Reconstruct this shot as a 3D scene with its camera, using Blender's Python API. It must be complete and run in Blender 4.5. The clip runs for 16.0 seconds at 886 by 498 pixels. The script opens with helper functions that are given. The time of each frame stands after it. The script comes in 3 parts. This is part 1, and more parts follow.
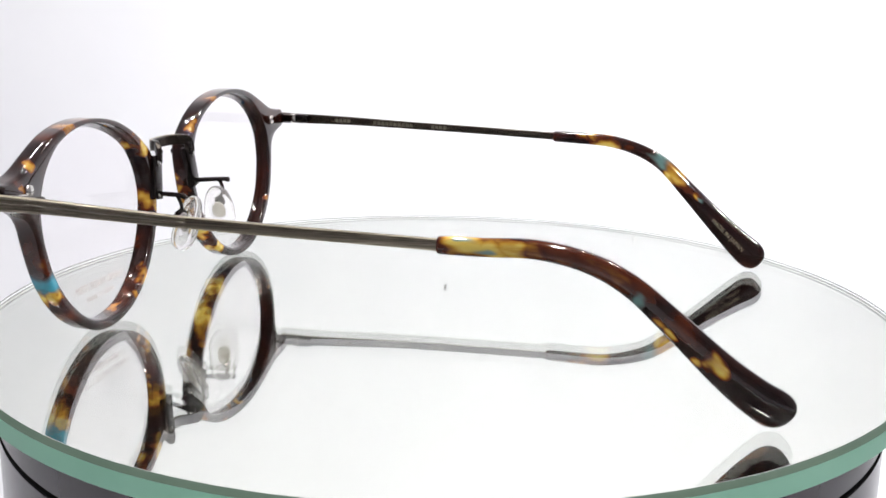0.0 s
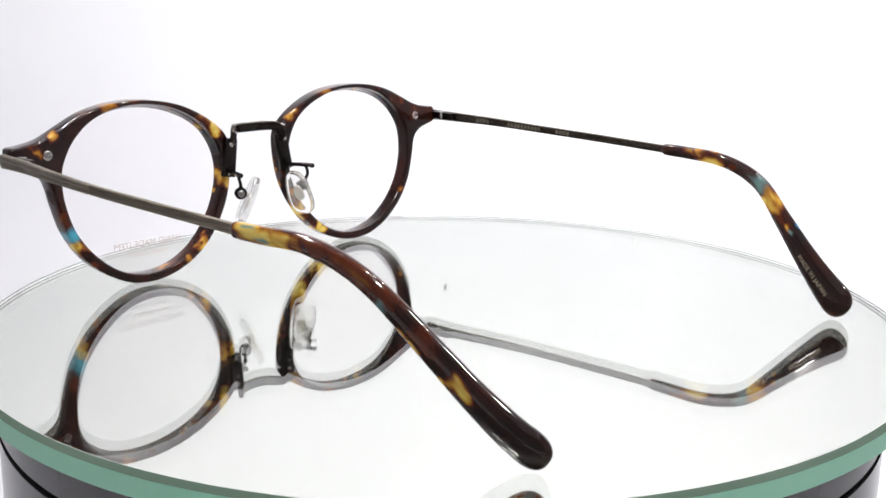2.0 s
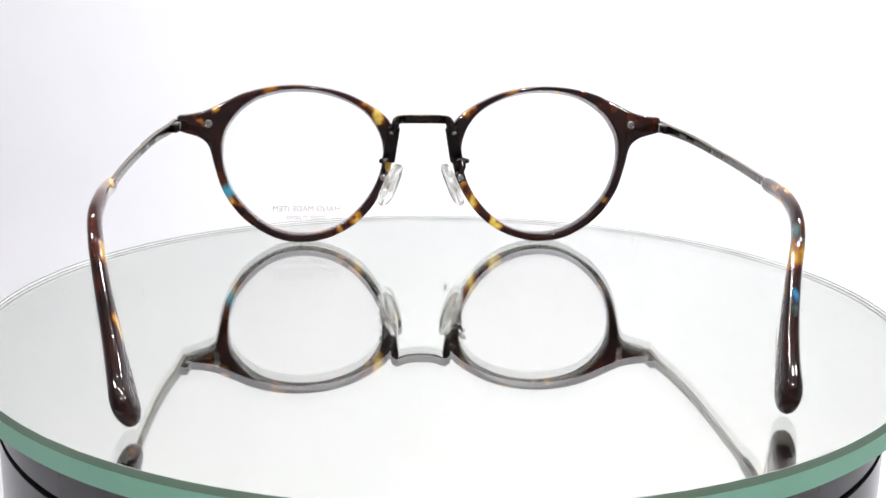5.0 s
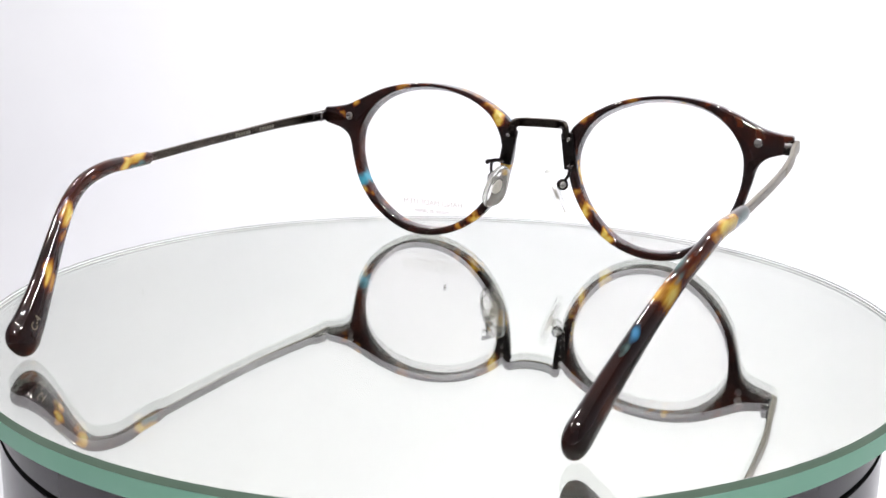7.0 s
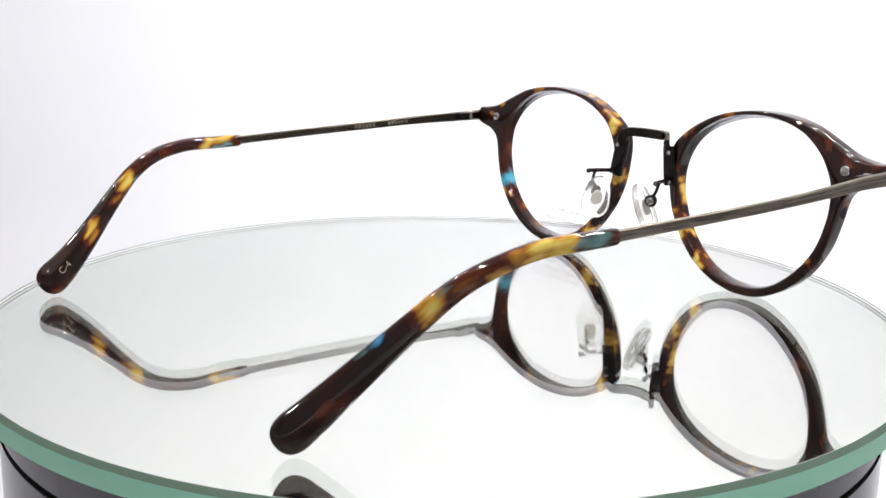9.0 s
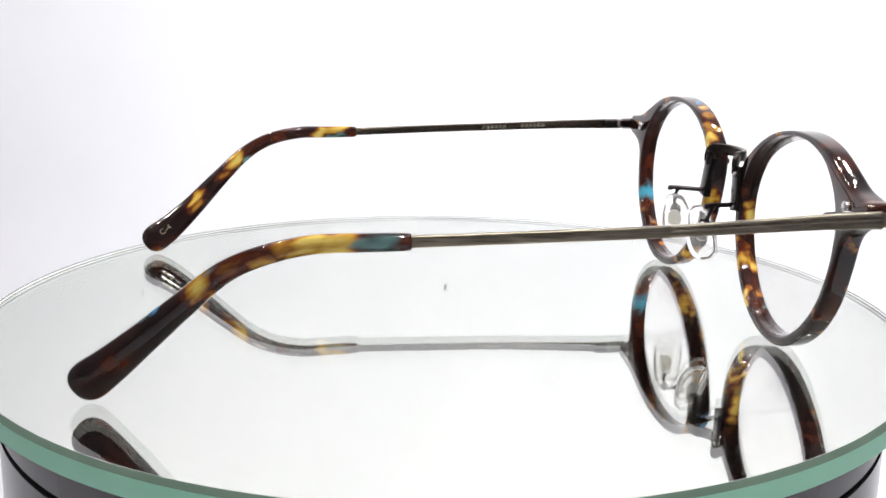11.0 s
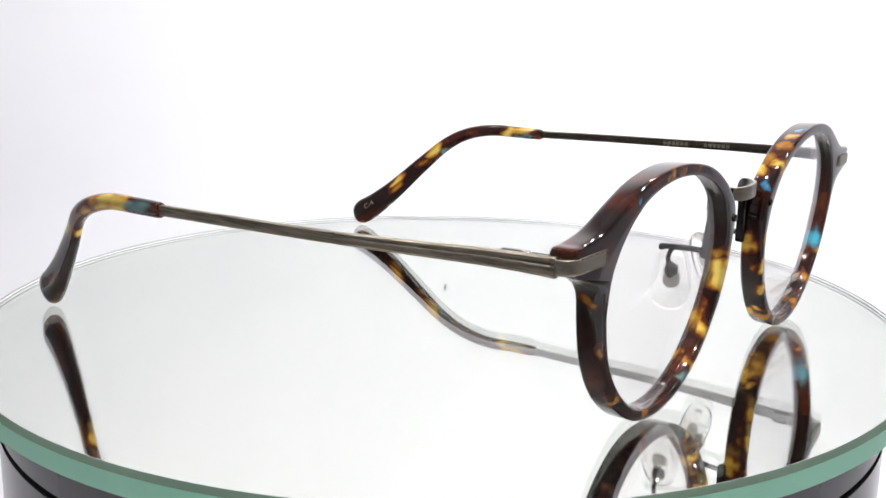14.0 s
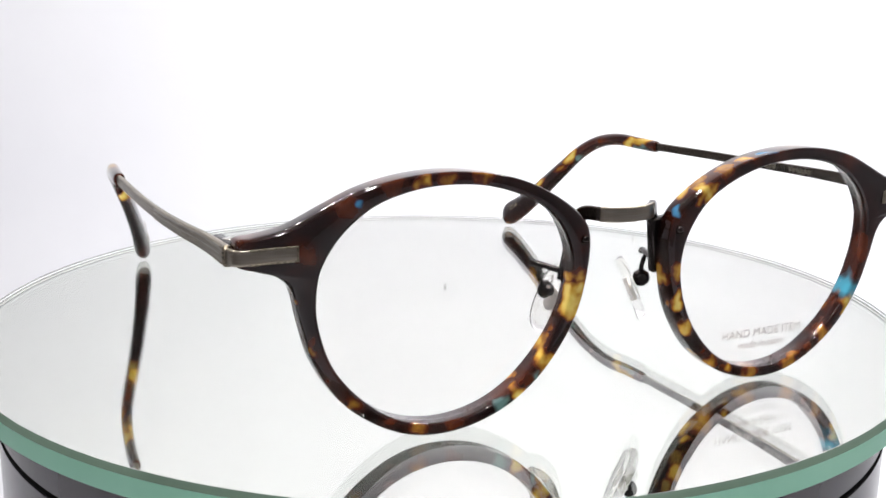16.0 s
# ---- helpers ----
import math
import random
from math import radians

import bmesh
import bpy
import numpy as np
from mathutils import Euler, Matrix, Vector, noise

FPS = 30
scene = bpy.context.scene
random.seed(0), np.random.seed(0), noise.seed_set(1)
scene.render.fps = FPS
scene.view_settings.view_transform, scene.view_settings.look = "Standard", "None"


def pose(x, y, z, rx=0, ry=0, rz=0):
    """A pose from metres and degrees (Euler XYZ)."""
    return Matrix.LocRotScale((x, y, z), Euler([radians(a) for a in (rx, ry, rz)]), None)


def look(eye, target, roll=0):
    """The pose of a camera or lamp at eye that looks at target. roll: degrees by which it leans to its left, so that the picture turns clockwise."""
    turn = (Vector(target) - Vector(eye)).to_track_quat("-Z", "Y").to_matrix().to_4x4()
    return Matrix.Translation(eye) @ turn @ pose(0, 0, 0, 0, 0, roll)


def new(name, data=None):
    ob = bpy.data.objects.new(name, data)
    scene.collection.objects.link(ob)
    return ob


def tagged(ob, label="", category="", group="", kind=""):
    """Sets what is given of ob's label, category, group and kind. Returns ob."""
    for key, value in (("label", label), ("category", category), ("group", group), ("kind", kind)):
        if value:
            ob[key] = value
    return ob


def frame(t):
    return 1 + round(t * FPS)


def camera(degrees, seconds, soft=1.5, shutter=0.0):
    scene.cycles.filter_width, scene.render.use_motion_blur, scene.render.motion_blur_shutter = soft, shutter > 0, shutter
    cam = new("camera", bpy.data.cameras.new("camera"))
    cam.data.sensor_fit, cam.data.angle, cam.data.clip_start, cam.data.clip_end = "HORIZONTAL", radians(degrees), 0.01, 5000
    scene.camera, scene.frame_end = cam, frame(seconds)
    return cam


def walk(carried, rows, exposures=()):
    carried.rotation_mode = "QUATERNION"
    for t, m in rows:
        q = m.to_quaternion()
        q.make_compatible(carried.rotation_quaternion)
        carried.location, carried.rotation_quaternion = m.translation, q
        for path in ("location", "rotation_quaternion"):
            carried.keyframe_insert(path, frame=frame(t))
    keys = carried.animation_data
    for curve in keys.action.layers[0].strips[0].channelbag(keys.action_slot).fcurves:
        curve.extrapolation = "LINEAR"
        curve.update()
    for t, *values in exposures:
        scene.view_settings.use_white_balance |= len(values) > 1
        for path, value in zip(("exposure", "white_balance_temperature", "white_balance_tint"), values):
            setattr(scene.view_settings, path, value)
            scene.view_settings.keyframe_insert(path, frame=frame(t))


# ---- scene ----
cam = camera(43.6, 16.0, soft=1.6)
EYE = Matrix(((0.99990286, -0.01393197, 0.00042377, 0.0),
              (0.00364587, 0.23207941, -0.97269001, -0.25471),
              (0.01345314, 0.97259706, 0.23210766, 0.074535),
              (0.0, 0.0, 0.0, 1.0)))
walk(cam, [(0.0, EYE), (16.0, EYE)])

MM = 0.001
START, RATE = 89.912, -14.41        # the turntable's angle at the start and its turn per second, in degrees

# ---- world and lights ----
world = bpy.data.worlds.new("studio")
scene.world = world
world.use_nodes = True
world.node_tree.nodes["Background"].inputs[0].default_value = (0.95, 0.95, 1.0, 1)
world.node_tree.nodes["Background"].inputs[1].default_value = 0.3
scene.view_settings.exposure = 0.42


def area_lamp(name, place, target, width, height, watts, colour=(1, 1, 1), shape="RECTANGLE"):
    lamp = bpy.data.lights.new(name, "AREA")
    lamp.shape, lamp.size, lamp.size_y, lamp.energy, lamp.color = shape, width, height, watts, colour
    ob = new(name, lamp)
    ob.matrix_world = look(place, target)
    return ob


for x, y, z, size, watts in ((0.05, -0.27, 0.46, 0.03, 1.45), (-0.10, 0.02, 0.66, 0.022, 0.8), (0.16, 0.0, 0.66, 0.022, 0.9),
                             (-0.36, 0.0, 0.46, 0.021, 0.32), (-0.31, 0.01, 0.46, 0.021, 0.32), (0.41, 0.02, 0.46, 0.021, 0.42), (0.36, 0.03, 0.46, 0.021, 0.42),
                             (-0.26, 0.21, 0.50, 0.021, 0.29), (-0.21, 0.23, 0.50, 0.021, 0.29), (0.29, 0.23, 0.50, 0.021, 0.35), (0.24, 0.25, 0.50, 0.021, 0.35)):
    area_lamp("spot_lamp", (x, y, z), (0.02, 0.04, 0), size, size, watts, (1.0, 0.97, 0.93), "DISK")
# unseen fill added low behind the disc, brightens the paper at lower right
area_lamp("backdrop_fill", (0.15, 0.16, -0.26), (0.18, 0.45, -0.02), 0.30, 0.05, 0.95, (1.0, 1.0, 1.0))

# ---- materials ----


def material(name, colour=(0.8, 0.8, 0.8), rough=0.5, metal=0.0, **more):
    mat = bpy.data.materials.new(name)
    mat.use_nodes = True
    bsdf = mat.node_tree.nodes["Principled BSDF"]
    bsdf.inputs["Base Color"].default_value = (*colour, 1)
    bsdf.inputs["Roughness"].default_value = rough
    bsdf.inputs["Metallic"].default_value = metal
    for key, value in more.items():
        bsdf.inputs[key.replace("_", " ")].default_value = value
    return mat


def node(mat, kind, **values):
    n = mat.node_tree.nodes.new(kind)
    for key, value in values.items():
        n.inputs[key].default_value = value
    return n


def link(mat, a, b):
    mat.node_tree.links.new(a, b)


def bsdf_of(mat):
    return mat.node_tree.nodes["Principled BSDF"]


def ramp(mat, stops):
    n = mat.node_tree.nodes.new("ShaderNodeValToRGB")
    el = n.color_ramp.elements
    while len(el) < len(stops):
        el.new(0.5)
    for e, (p, c) in zip(el, stops):
        e.position, e.color = p, (*c, 1)
    return n


def grain(mat, scale, stops, bump=0.0, rough=None, stretch=(1, 1, 1), detail=4.0):
    """Colour variation, and fine relief, from one noise in the object's space."""
    co = mat.node_tree.nodes.new("ShaderNodeTexCoord")
    mp = mat.node_tree.nodes.new("ShaderNodeMapping")
    mp.inputs["Scale"].default_value = stretch
    nz = node(mat, "ShaderNodeTexNoise", Scale=scale, Detail=detail, Roughness=0.6)
    link(mat, co.outputs["Object"], mp.inputs[0])
    link(mat, mp.outputs[0], nz.inputs["Vector"])
    rp = ramp(mat, stops)
    link(mat, nz.outputs["Fac"], rp.inputs[0])
    link(mat, rp.outputs[0], bsdf_of(mat).inputs["Base Color"])
    if bump:
        bp = node(mat, "ShaderNodeBump", Strength=bump, Distance=0.0001)
        link(mat, nz.outputs["Fac"], bp.inputs["Height"])
        link(mat, bp.outputs[0], bsdf_of(mat).inputs["Normal"])
    if rough:
        rr = node(mat, "ShaderNodeMapRange")
        rr.inputs["To Min"].default_value, rr.inputs["To Max"].default_value = rough
        link(mat, nz.outputs["Fac"], rr.inputs["Value"])
        link(mat, rr.outputs[0], bsdf_of(mat).inputs["Roughness"])
    return mat


paper = grain(material("white_paper", rough=0.9), 9.0, [(0.3, (0.775, 0.785, 0.835)), (0.7, (0.805, 0.815, 0.86))], 0.05)
cloth = grain(material("tent_cloth", rough=0.9), 30.0, [(0.3, (0.68, 0.68, 0.69)), (0.7, (0.73, 0.73, 0.735))], 0.1)
green_glass = material("turntable_glass", (0.985, 1.0, 0.992), 0.0, 0.0, Transmission_Weight=1.0, IOR=1.5)
ground_edge = grain(material("ground_green_glass_edge", rough=0.35), 60.0,
                    [(0.3, (0.34, 0.70, 0.53)), (0.7, (0.38, 0.745, 0.57))], 0.05)
chamfer_green = grain(material("chamfered_green_edge", rough=0.25), 60.0,
                      [(0.3, (0.10, 0.155, 0.12)), (0.7, (0.125, 0.185, 0.145))])


def glowing_through(mat, colour, share):
    """Lets a share of the light through a frosted edge."""
    tree = mat.node_tree
    mix, thin = tree.nodes.new("ShaderNodeMixShader"), tree.nodes.new("ShaderNodeBsdfTranslucent")
    thin.inputs[0].default_value = (*colour, 1)
    mix.inputs[0].default_value = share
    link(mat, bsdf_of(mat).outputs[0], mix.inputs[1])
    link(mat, thin.outputs[0], mix.inputs[2])
    link(mat, mix.outputs[0], tree.nodes["Material Output"].inputs["Surface"])


# dark grey for the painted lines that refraction shows along the rim
refracted_line_grey = material("refracted_line_grey", (0.05, 0.046, 0.06), 0.5)
# white that stands in for backdrop light scattered in the glass edge
frosted = material("edge_light_white", (0.90, 0.89, 0.93), 0.6)
glowing_through(frosted, (0.92, 0.91, 0.95), 0.5)
glowing_through(ground_edge, (0.55, 0.78, 0.68), 0.12)
glowing_through(chamfer_green, (0.4, 0.5, 0.45), 0.25)
silver = material("mirror_silver", (0.775, 0.785, 0.745), 0.0, 1.0)
# grey of the added walls, set for the sheen on the frame
unseen_wall = grain(material("unseen_grey_wall", rough=0.8), 6.0, [(0.3, (0.31, 0.30, 0.32)), (0.7, (0.36, 0.35, 0.37))], 0.05)
drum_mat = grain(material("drum_dark_lacquer", rough=0.18, metal=0.0, IOR=1.75), 40.0,
                 [(0.3, (0.055, 0.051, 0.057)), (0.7, (0.07, 0.065, 0.072))], 0.0, (0.16, 0.2))
seam_black = material("seam_rubber", (0.004, 0.004, 0.004), 0.9, Specular_IOR_Level=0.05)
bronze = grain(material("antique_bronze", rough=0.32, metal=1.0), 2400.0,
               [(0.32, (0.11, 0.094, 0.07)), (0.50, (0.235, 0.207, 0.16)), (0.70, (0.38, 0.34, 0.275))], 0.35, (0.25, 0.45), (1, 0.025, 1))
bronze_plate = grain(material("brushed_bronze_plate", rough=0.3, metal=1.0), 1800.0,
                     [(0.3, (0.24, 0.213, 0.172)), (0.7, (0.36, 0.325, 0.272))], 0.15, (0.26, 0.38), (0.04, 0.3, 1))
# a darker tone of the bronze, for the inward faces of the arms
bronze_inner = grain(material("darker_inner_bronze", rough=0.3, metal=1.0), 1500.0,
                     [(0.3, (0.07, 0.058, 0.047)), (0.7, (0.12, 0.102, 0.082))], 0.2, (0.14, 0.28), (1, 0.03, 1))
gunmetal = grain(material("dark_gunmetal", rough=0.2, metal=1.0), 700.0,
                 [(0.3, (0.038, 0.033, 0.032)), (0.7, (0.055, 0.049, 0.047))], 0.03, (0.15, 0.25))
bronze_dark = grain(material("dark_bronze", rough=0.28, metal=1.0), 900.0,
                    [(0.25, (0.046, 0.039, 0.033)), (0.75, (0.060, 0.052, 0.045))], 0.04, (0.2, 0.28))
steel = material("polished_screw_steel", (0.62, 0.6, 0.58), 0.15, 1.0)
clear = material("clear_demo_lens", (0.990, 0.978, 0.984), 0.0, 0.0, Transmission_Weight=1.0, IOR=1.22)
pad_clear = material("clear_silicone_pad", (0.995, 0.992, 0.99), 0.10, 0.0, Transmission_Weight=0.92, IOR=1.24, Coat_Weight=0.8, Coat_Roughness=0.03)
pad_metal = material("matte_silver_plate", (0.58, 0.56, 0.54), 0.42, 1.0)
print_grey = material("lens_print_grey", (0.38, 0.34, 0.33), 0.6)
print_gold = material("stamped_gold", (0.19, 0.165, 0.125), 0.5, 0.3)
print_bar = material("temple_print", (0.085, 0.078, 0.06), 0.5, 0.3)
dust = material("dust", (0.25, 0.24, 0.24), 0.9)
pale_dust = material("pale_dust", (0.66, 0.65, 0.65), 0.9)

BROWN, RED, AMBER = (0.0085, 0.0033, 0.0029), (0.072, 0.0165, 0.0062), (0.26, 0.115, 0.016)
YELLOW, OLIVE, TEAL, BLUE = (0.54, 0.41, 0.095), (0.20, 0.17, 0.045), (0.10, 0.19, 0.19), (0.045, 0.19, 0.36)
SKY = (0.05, 0.28, 0.40)
RUN = 0.5                     # how far clouds are drawn out along a bar


def math_node(mat, kind, a, b):
    n = mat.node_tree.nodes.new("ShaderNodeMath")
    n.operation = kind
    for i, v in enumerate((a, b)):
        if isinstance(v, (int, float)):
            n.inputs[i].default_value = v
        else:
            link(mat, v, n.inputs[i])
    return n.outputs[0]


def tortoise(name, blotches, scale=95.0, most=0.44, swirl=1.0, run=False):
    """Marbled acetate, from dark brown over amber to yellow, with blue-green clouds; blotches are (x, y, z, radius in mm, colour).
    run: the clouds follow the length of a bent bar (y), x and z across it, and are drawn out along it."""
    mat = material(name, BROWN, 0.06, 0.0, Coat_Weight=0.25, Coat_Roughness=0.02, IOR=1.5)
    bs = bsdf_of(mat)
    if run:
        co = mat.node_tree.nodes.new("ShaderNodeAttribute")
        co.attribute_name = "along"
        drawn = mat.node_tree.nodes.new("ShaderNodeMapping")
        drawn.inputs["Scale"].default_value = (1.0, RUN, 1.0)
        link(mat, co.outputs["Vector"], drawn.inputs[0])
        place = drawn.outputs[0]
    else:
        place = mat.node_tree.nodes.new("ShaderNodeTexCoord").outputs["Object"]
    warp = node(mat, "ShaderNodeTexNoise", Scale=230.0, Detail=2.0, Roughness=0.5)
    link(mat, place, warp.inputs["Vector"])
    sub = mat.node_tree.nodes.new("ShaderNodeVectorMath")
    sub.operation = "MULTIPLY_ADD"
    link(mat, warp.outputs["Color"], sub.inputs[0])
    sub.inputs[1].default_value = (0.0056 * swirl, 0.0076 * swirl, 0.0070 * swirl)
    link(mat, place, sub.inputs[2])
    shift = mat.node_tree.nodes.new("ShaderNodeVectorMath")
    shift.operation = "SUBTRACT"
    shift.inputs[1].default_value = (0.0028 * swirl, 0.0038 * swirl, 0.0035 * swirl)
    link(mat, sub.outputs[0], shift.inputs[0])
    nz = node(mat, "ShaderNodeTexNoise", Scale=scale, Detail=2.0, Roughness=0.5, Distortion=0.25)
    link(mat, place, nz.inputs["Vector"])
    base = node(mat, "ShaderNodeMapRange")
    for key, v in (("From Min", 0.49), ("From Max", 0.80), ("To Min", 0.0), ("To Max", most)):
        base.inputs[key].default_value = v
    link(mat, nz.outputs["Fac"], base.inputs["Value"])
    heat, cool = base.outputs[0], []
    for x, y, z, r, c in blotches:
        r *= 0.8 if run else 1.0
        far = mat.node_tree.nodes.new("ShaderNodeVectorMath")
        far.operation = "DISTANCE"
        link(mat, shift.outputs[0], far.inputs[0])
        far.inputs[1].default_value = (x * MM, y * MM * (RUN if run else 1.0), z * MM)
        rng = node(mat, "ShaderNodeMapRange")
        rng.interpolation_type = "SMOOTHSTEP"
        bluish = c in (TEAL, BLUE, SKY)
        top = {YELLOW: 1.0, OLIVE: 0.78, AMBER: 0.62, RED: 0.38}.get(c, 0.9)
        for key, v in (("From Min", r * (0.3 if bluish else 0.3) * MM), ("From Max", r * (1.6 if bluish else 2.2 if c == RED else 2.3) * MM), ("To Min", top), ("To Max", 0.0)):
            rng.inputs[key].default_value = v
        link(mat, far.outputs["Value"], rng.inputs["Value"])
        if bluish:
            cool.append((rng.outputs[0], c))
        else:
            heat = math_node(mat, "MAXIMUM", heat, rng.outputs[0])
    streak = mat.node_tree.nodes.new("ShaderNodeMapping")
    streak.inputs["Scale"].default_value = (1.0, 0.22, 0.6)
    link(mat, place, streak.inputs[0])
    fine = node(mat, "ShaderNodeTexNoise", Scale=900.0, Detail=3.0, Roughness=0.6)
    link(mat, streak.outputs[0], fine.inputs["Vector"])
    wobble = math_node(mat, "MULTIPLY", math_node(mat, "SUBTRACT", fine.outputs["Fac"], 0.5), 1.3 if run else 0.6)
    heat = math_node(mat, "ADD", heat, math_node(mat, "MULTIPLY", wobble, heat))
    rp = ramp(mat, [(0.0, BROWN), (0.18, (0.024, 0.0055, 0.0032)), (0.40, RED), (0.60, AMBER), (0.76, (0.42, 0.25, 0.035)), (0.97, YELLOW)])
    link(mat, heat, rp.inputs[0])
    last = rp.outputs[0]
    for mask, c in cool:
        mix = mat.node_tree.nodes.new("ShaderNodeMix")
        mix.data_type = "RGBA"
        link(mat, mask, mix.inputs["Factor"])
        link(mat, last, mix.inputs["A"])
        mix.inputs["B"].default_value = (*c, 1)
        last = mix.outputs["Result"]
    link(mat, last, bs.inputs["Base Color"])
    return mat


# ---- mesh helpers (millimetres in, metres out) ----


def part(name, bm, mat, parent=None, label="", smooth=True):
    mesh = bpy.data.meshes.new(name)
    bmesh.ops.recalc_face_normals(bm, faces=bm.faces[:])
    for v in bm.verts:
        v.co *= MM
    for f in bm.faces:
        f.smooth = smooth
    bm.to_mesh(mesh)
    bm.free()
    mesh.materials.append(mat)
    ob = new(name, mesh)
    if parent:
        ob.parent = parent
    if label:
        ob["label"] = label
    return ob


def spline(points, steps, closed=False):
    """A smooth curve through the points, steps pieces between each two."""
    p = [Vector(a) for a in points]
    n, out = len(p), []
    for i in range(n if closed else n - 1):
        a, b, c, d = ((p[(i + k) % n] if closed else p[min(max(i + k, 0), n - 1)]) for k in (-1, 0, 1, 2))
        for s in range(steps):
            t = s / steps
            out.append(0.5 * (2 * b + (c - a) * t + (2 * a - 5 * b + 4 * c - d) * t * t + (3 * b - a - 3 * c + d) * t ** 3))
    if not closed:
        out.append(p[-1])
    return out


def section(width, height, power=2.0, n=20):
    """A superellipse: power 2 is an ellipse, more is squarer."""
    out = []
    for i in range(n):
        a = 2 * math.pi * i / n
        c, s = math.cos(a), math.sin(a)
        out.append((math.copysign(abs(c) ** (2 / power), c) * width / 2, math.copysign(abs(s) ** (2 / power), s) * height / 2))
    return out


def sweep(path, sizes, power=2.0, n=20, up=(0, 0, 1), twist=None):
    """A bar along the path; sizes are (thickness, height) at each point of it. Height lies towards up."""
    bm = bmesh.new()
    rings = []
    for i, p in enumerate(path):
        t = (path[min(i + 1, len(path) - 1)] - path[max(i - 1, 0)]).normalized()
        side = t.cross(Vector(up)).normalized()
        top = side.cross(t).normalized()
        if twist:
            turn = Matrix.Rotation(radians(twist[i]), 3, t)
            side, top = turn @ side, turn @ top
        rings.append([bm.verts.new(p + side * a + top * b) for a, b in section(*sizes[i], power, n)])
    for a, b in zip(rings, rings[1:]):
        for i in range(n):
            bm.faces.new((a[i], a[(i + 1) % n], b[(i + 1) % n], b[i]))
    bm.faces.new(rings[0])
    bm.faces.new(rings[-1])
    return bm


def lathe(profile, n=48):
    """A closed (radius, height) profile turned about z."""
    bm = bmesh.new()
    rings = [[bm.verts.new((r * math.cos(2 * math.pi * i / n), r * math.sin(2 * math.pi * i / n), z)) for i in range(n)] for r, z in profile]
    for a, b in zip(rings, rings[1:] + rings[:1]):
        for i in range(n):
            bm.faces.new((a[i], a[(i + 1) % n], b[(i + 1) % n], b[i]))
    return bm


def crisp(bm):
    """Keeps the circles of a turned body sharp and its walls smooth."""
    for e in bm.edges:
        a, b = e.verts
        same = abs(a.co.z - b.co.z) < 0.001 and abs(math.hypot(a.co.x, a.co.y) - math.hypot(b.co.x, b.co.y)) < 0.001
        e.smooth = not same
    return bm


def turned(profile, n=48):
    """A (radius, height) profile turned about z and closed at both ends."""
    bm = bmesh.new()
    rings = [[bm.verts.new((r * math.cos(2 * math.pi * i / n), r * math.sin(2 * math.pi * i / n), z)) for i in range(n)] for r, z in profile]
    for a, b in zip(rings, rings[1:]):
        for i in range(n):
            bm.faces.new((a[i], a[(i + 1) % n], b[(i + 1) % n], b[i]))
    bm.faces.new(rings[0])
    bm.faces.new(rings[-1])
    return bm


def block(size, place, bevel=0.2, turn=None):
    bm = bmesh.new()
    bmesh.ops.create_cube(bm, size=1.0)
    for v in bm.verts:
        v.co = Vector((v.co.x * size[0], v.co.y * size[1], v.co.z * size[2]))
    bmesh.ops.bevel(bm, geom=bm.edges[:] + bm.verts[:], offset=bevel, segments=2, profile=0.5, affect="EDGES")
    m = Matrix.Translation(place) @ (turn or Matrix())
    bmesh.ops.transform(bm, matrix=m, verts=bm.verts[:])
    return bm


def moved(bm, m):
    bmesh.ops.transform(bm, matrix=m, verts=bm.verts[:])
    return bm


def lettering(name, words, size, mat, parent, place, right, top, label="", spread=1.0, lean=0.0):
    """Flat raised letters with their baseline's middle at place (mm), running to the right."""
    curve = bpy.data.curves.new(name, "FONT")
    curve.body, curve.size, curve.align_x, curve.align_y, curve.extrude = words, size * MM, "CENTER", "CENTER", 0.00002
    curve.space_character, curve.shear = spread, lean
    tmp = new(name + "_tmp", curve)
    mesh = bpy.data.meshes.new_from_object(tmp.evaluated_get(bpy.context.evaluated_depsgraph_get()))
    bpy.data.objects.remove(tmp)
    mesh.materials.clear()
    mesh.materials.append(mat)
    ob = new(name, mesh)
    r = Vector(right).normalized()
    n = r.cross(Vector(top)).normalized()
    u = n.cross(r)
    ob.parent = parent
    ob.matrix_basis = Matrix(((r.x, u.x, n.x, place[0] * MM), (r.y, u.y, n.y, place[1] * MM), (r.z, u.z, n.z, place[2] * MM), (0, 0, 0, 1)))
    if label:
        ob["label"] = label
    return ob


# ---- the light tent ----


def build_backdrop():
    """White paper sweep: a floor sheet that curves up into the back, with thickness."""
    inner = [(-900, -300), (-400, -300), (0, -300)]
    for i in range(41):
        a = math.pi / 2 * i / 40
        inner.append((200 + 250 * math.sin(a), -50 - 250 * math.cos(a)))
    inner += [(450, 0), (450, 300), (450, 850)]
    bm = bmesh.new()
    low = [[bm.verts.new((x, y, z)) for x in (-800, 800)] for y, z in inner]
    for a, b in zip(low, low[1:]):
        bm.faces.new((a[0], a[1], b[1], b[0]))
    back = [[bm.verts.new((x, y + 3, z - 3)) for x in (-800, 800)] for y, z in inner]
    for a, b in zip(back, back[1:]):
        bm.faces.new((b[0], b[1], a[1], a[0]))
    ob = part("backdrop", bm, paper)
    return tagged(ob, "seamless white paper sweep behind the turntable", "backdrop", kind="structure")


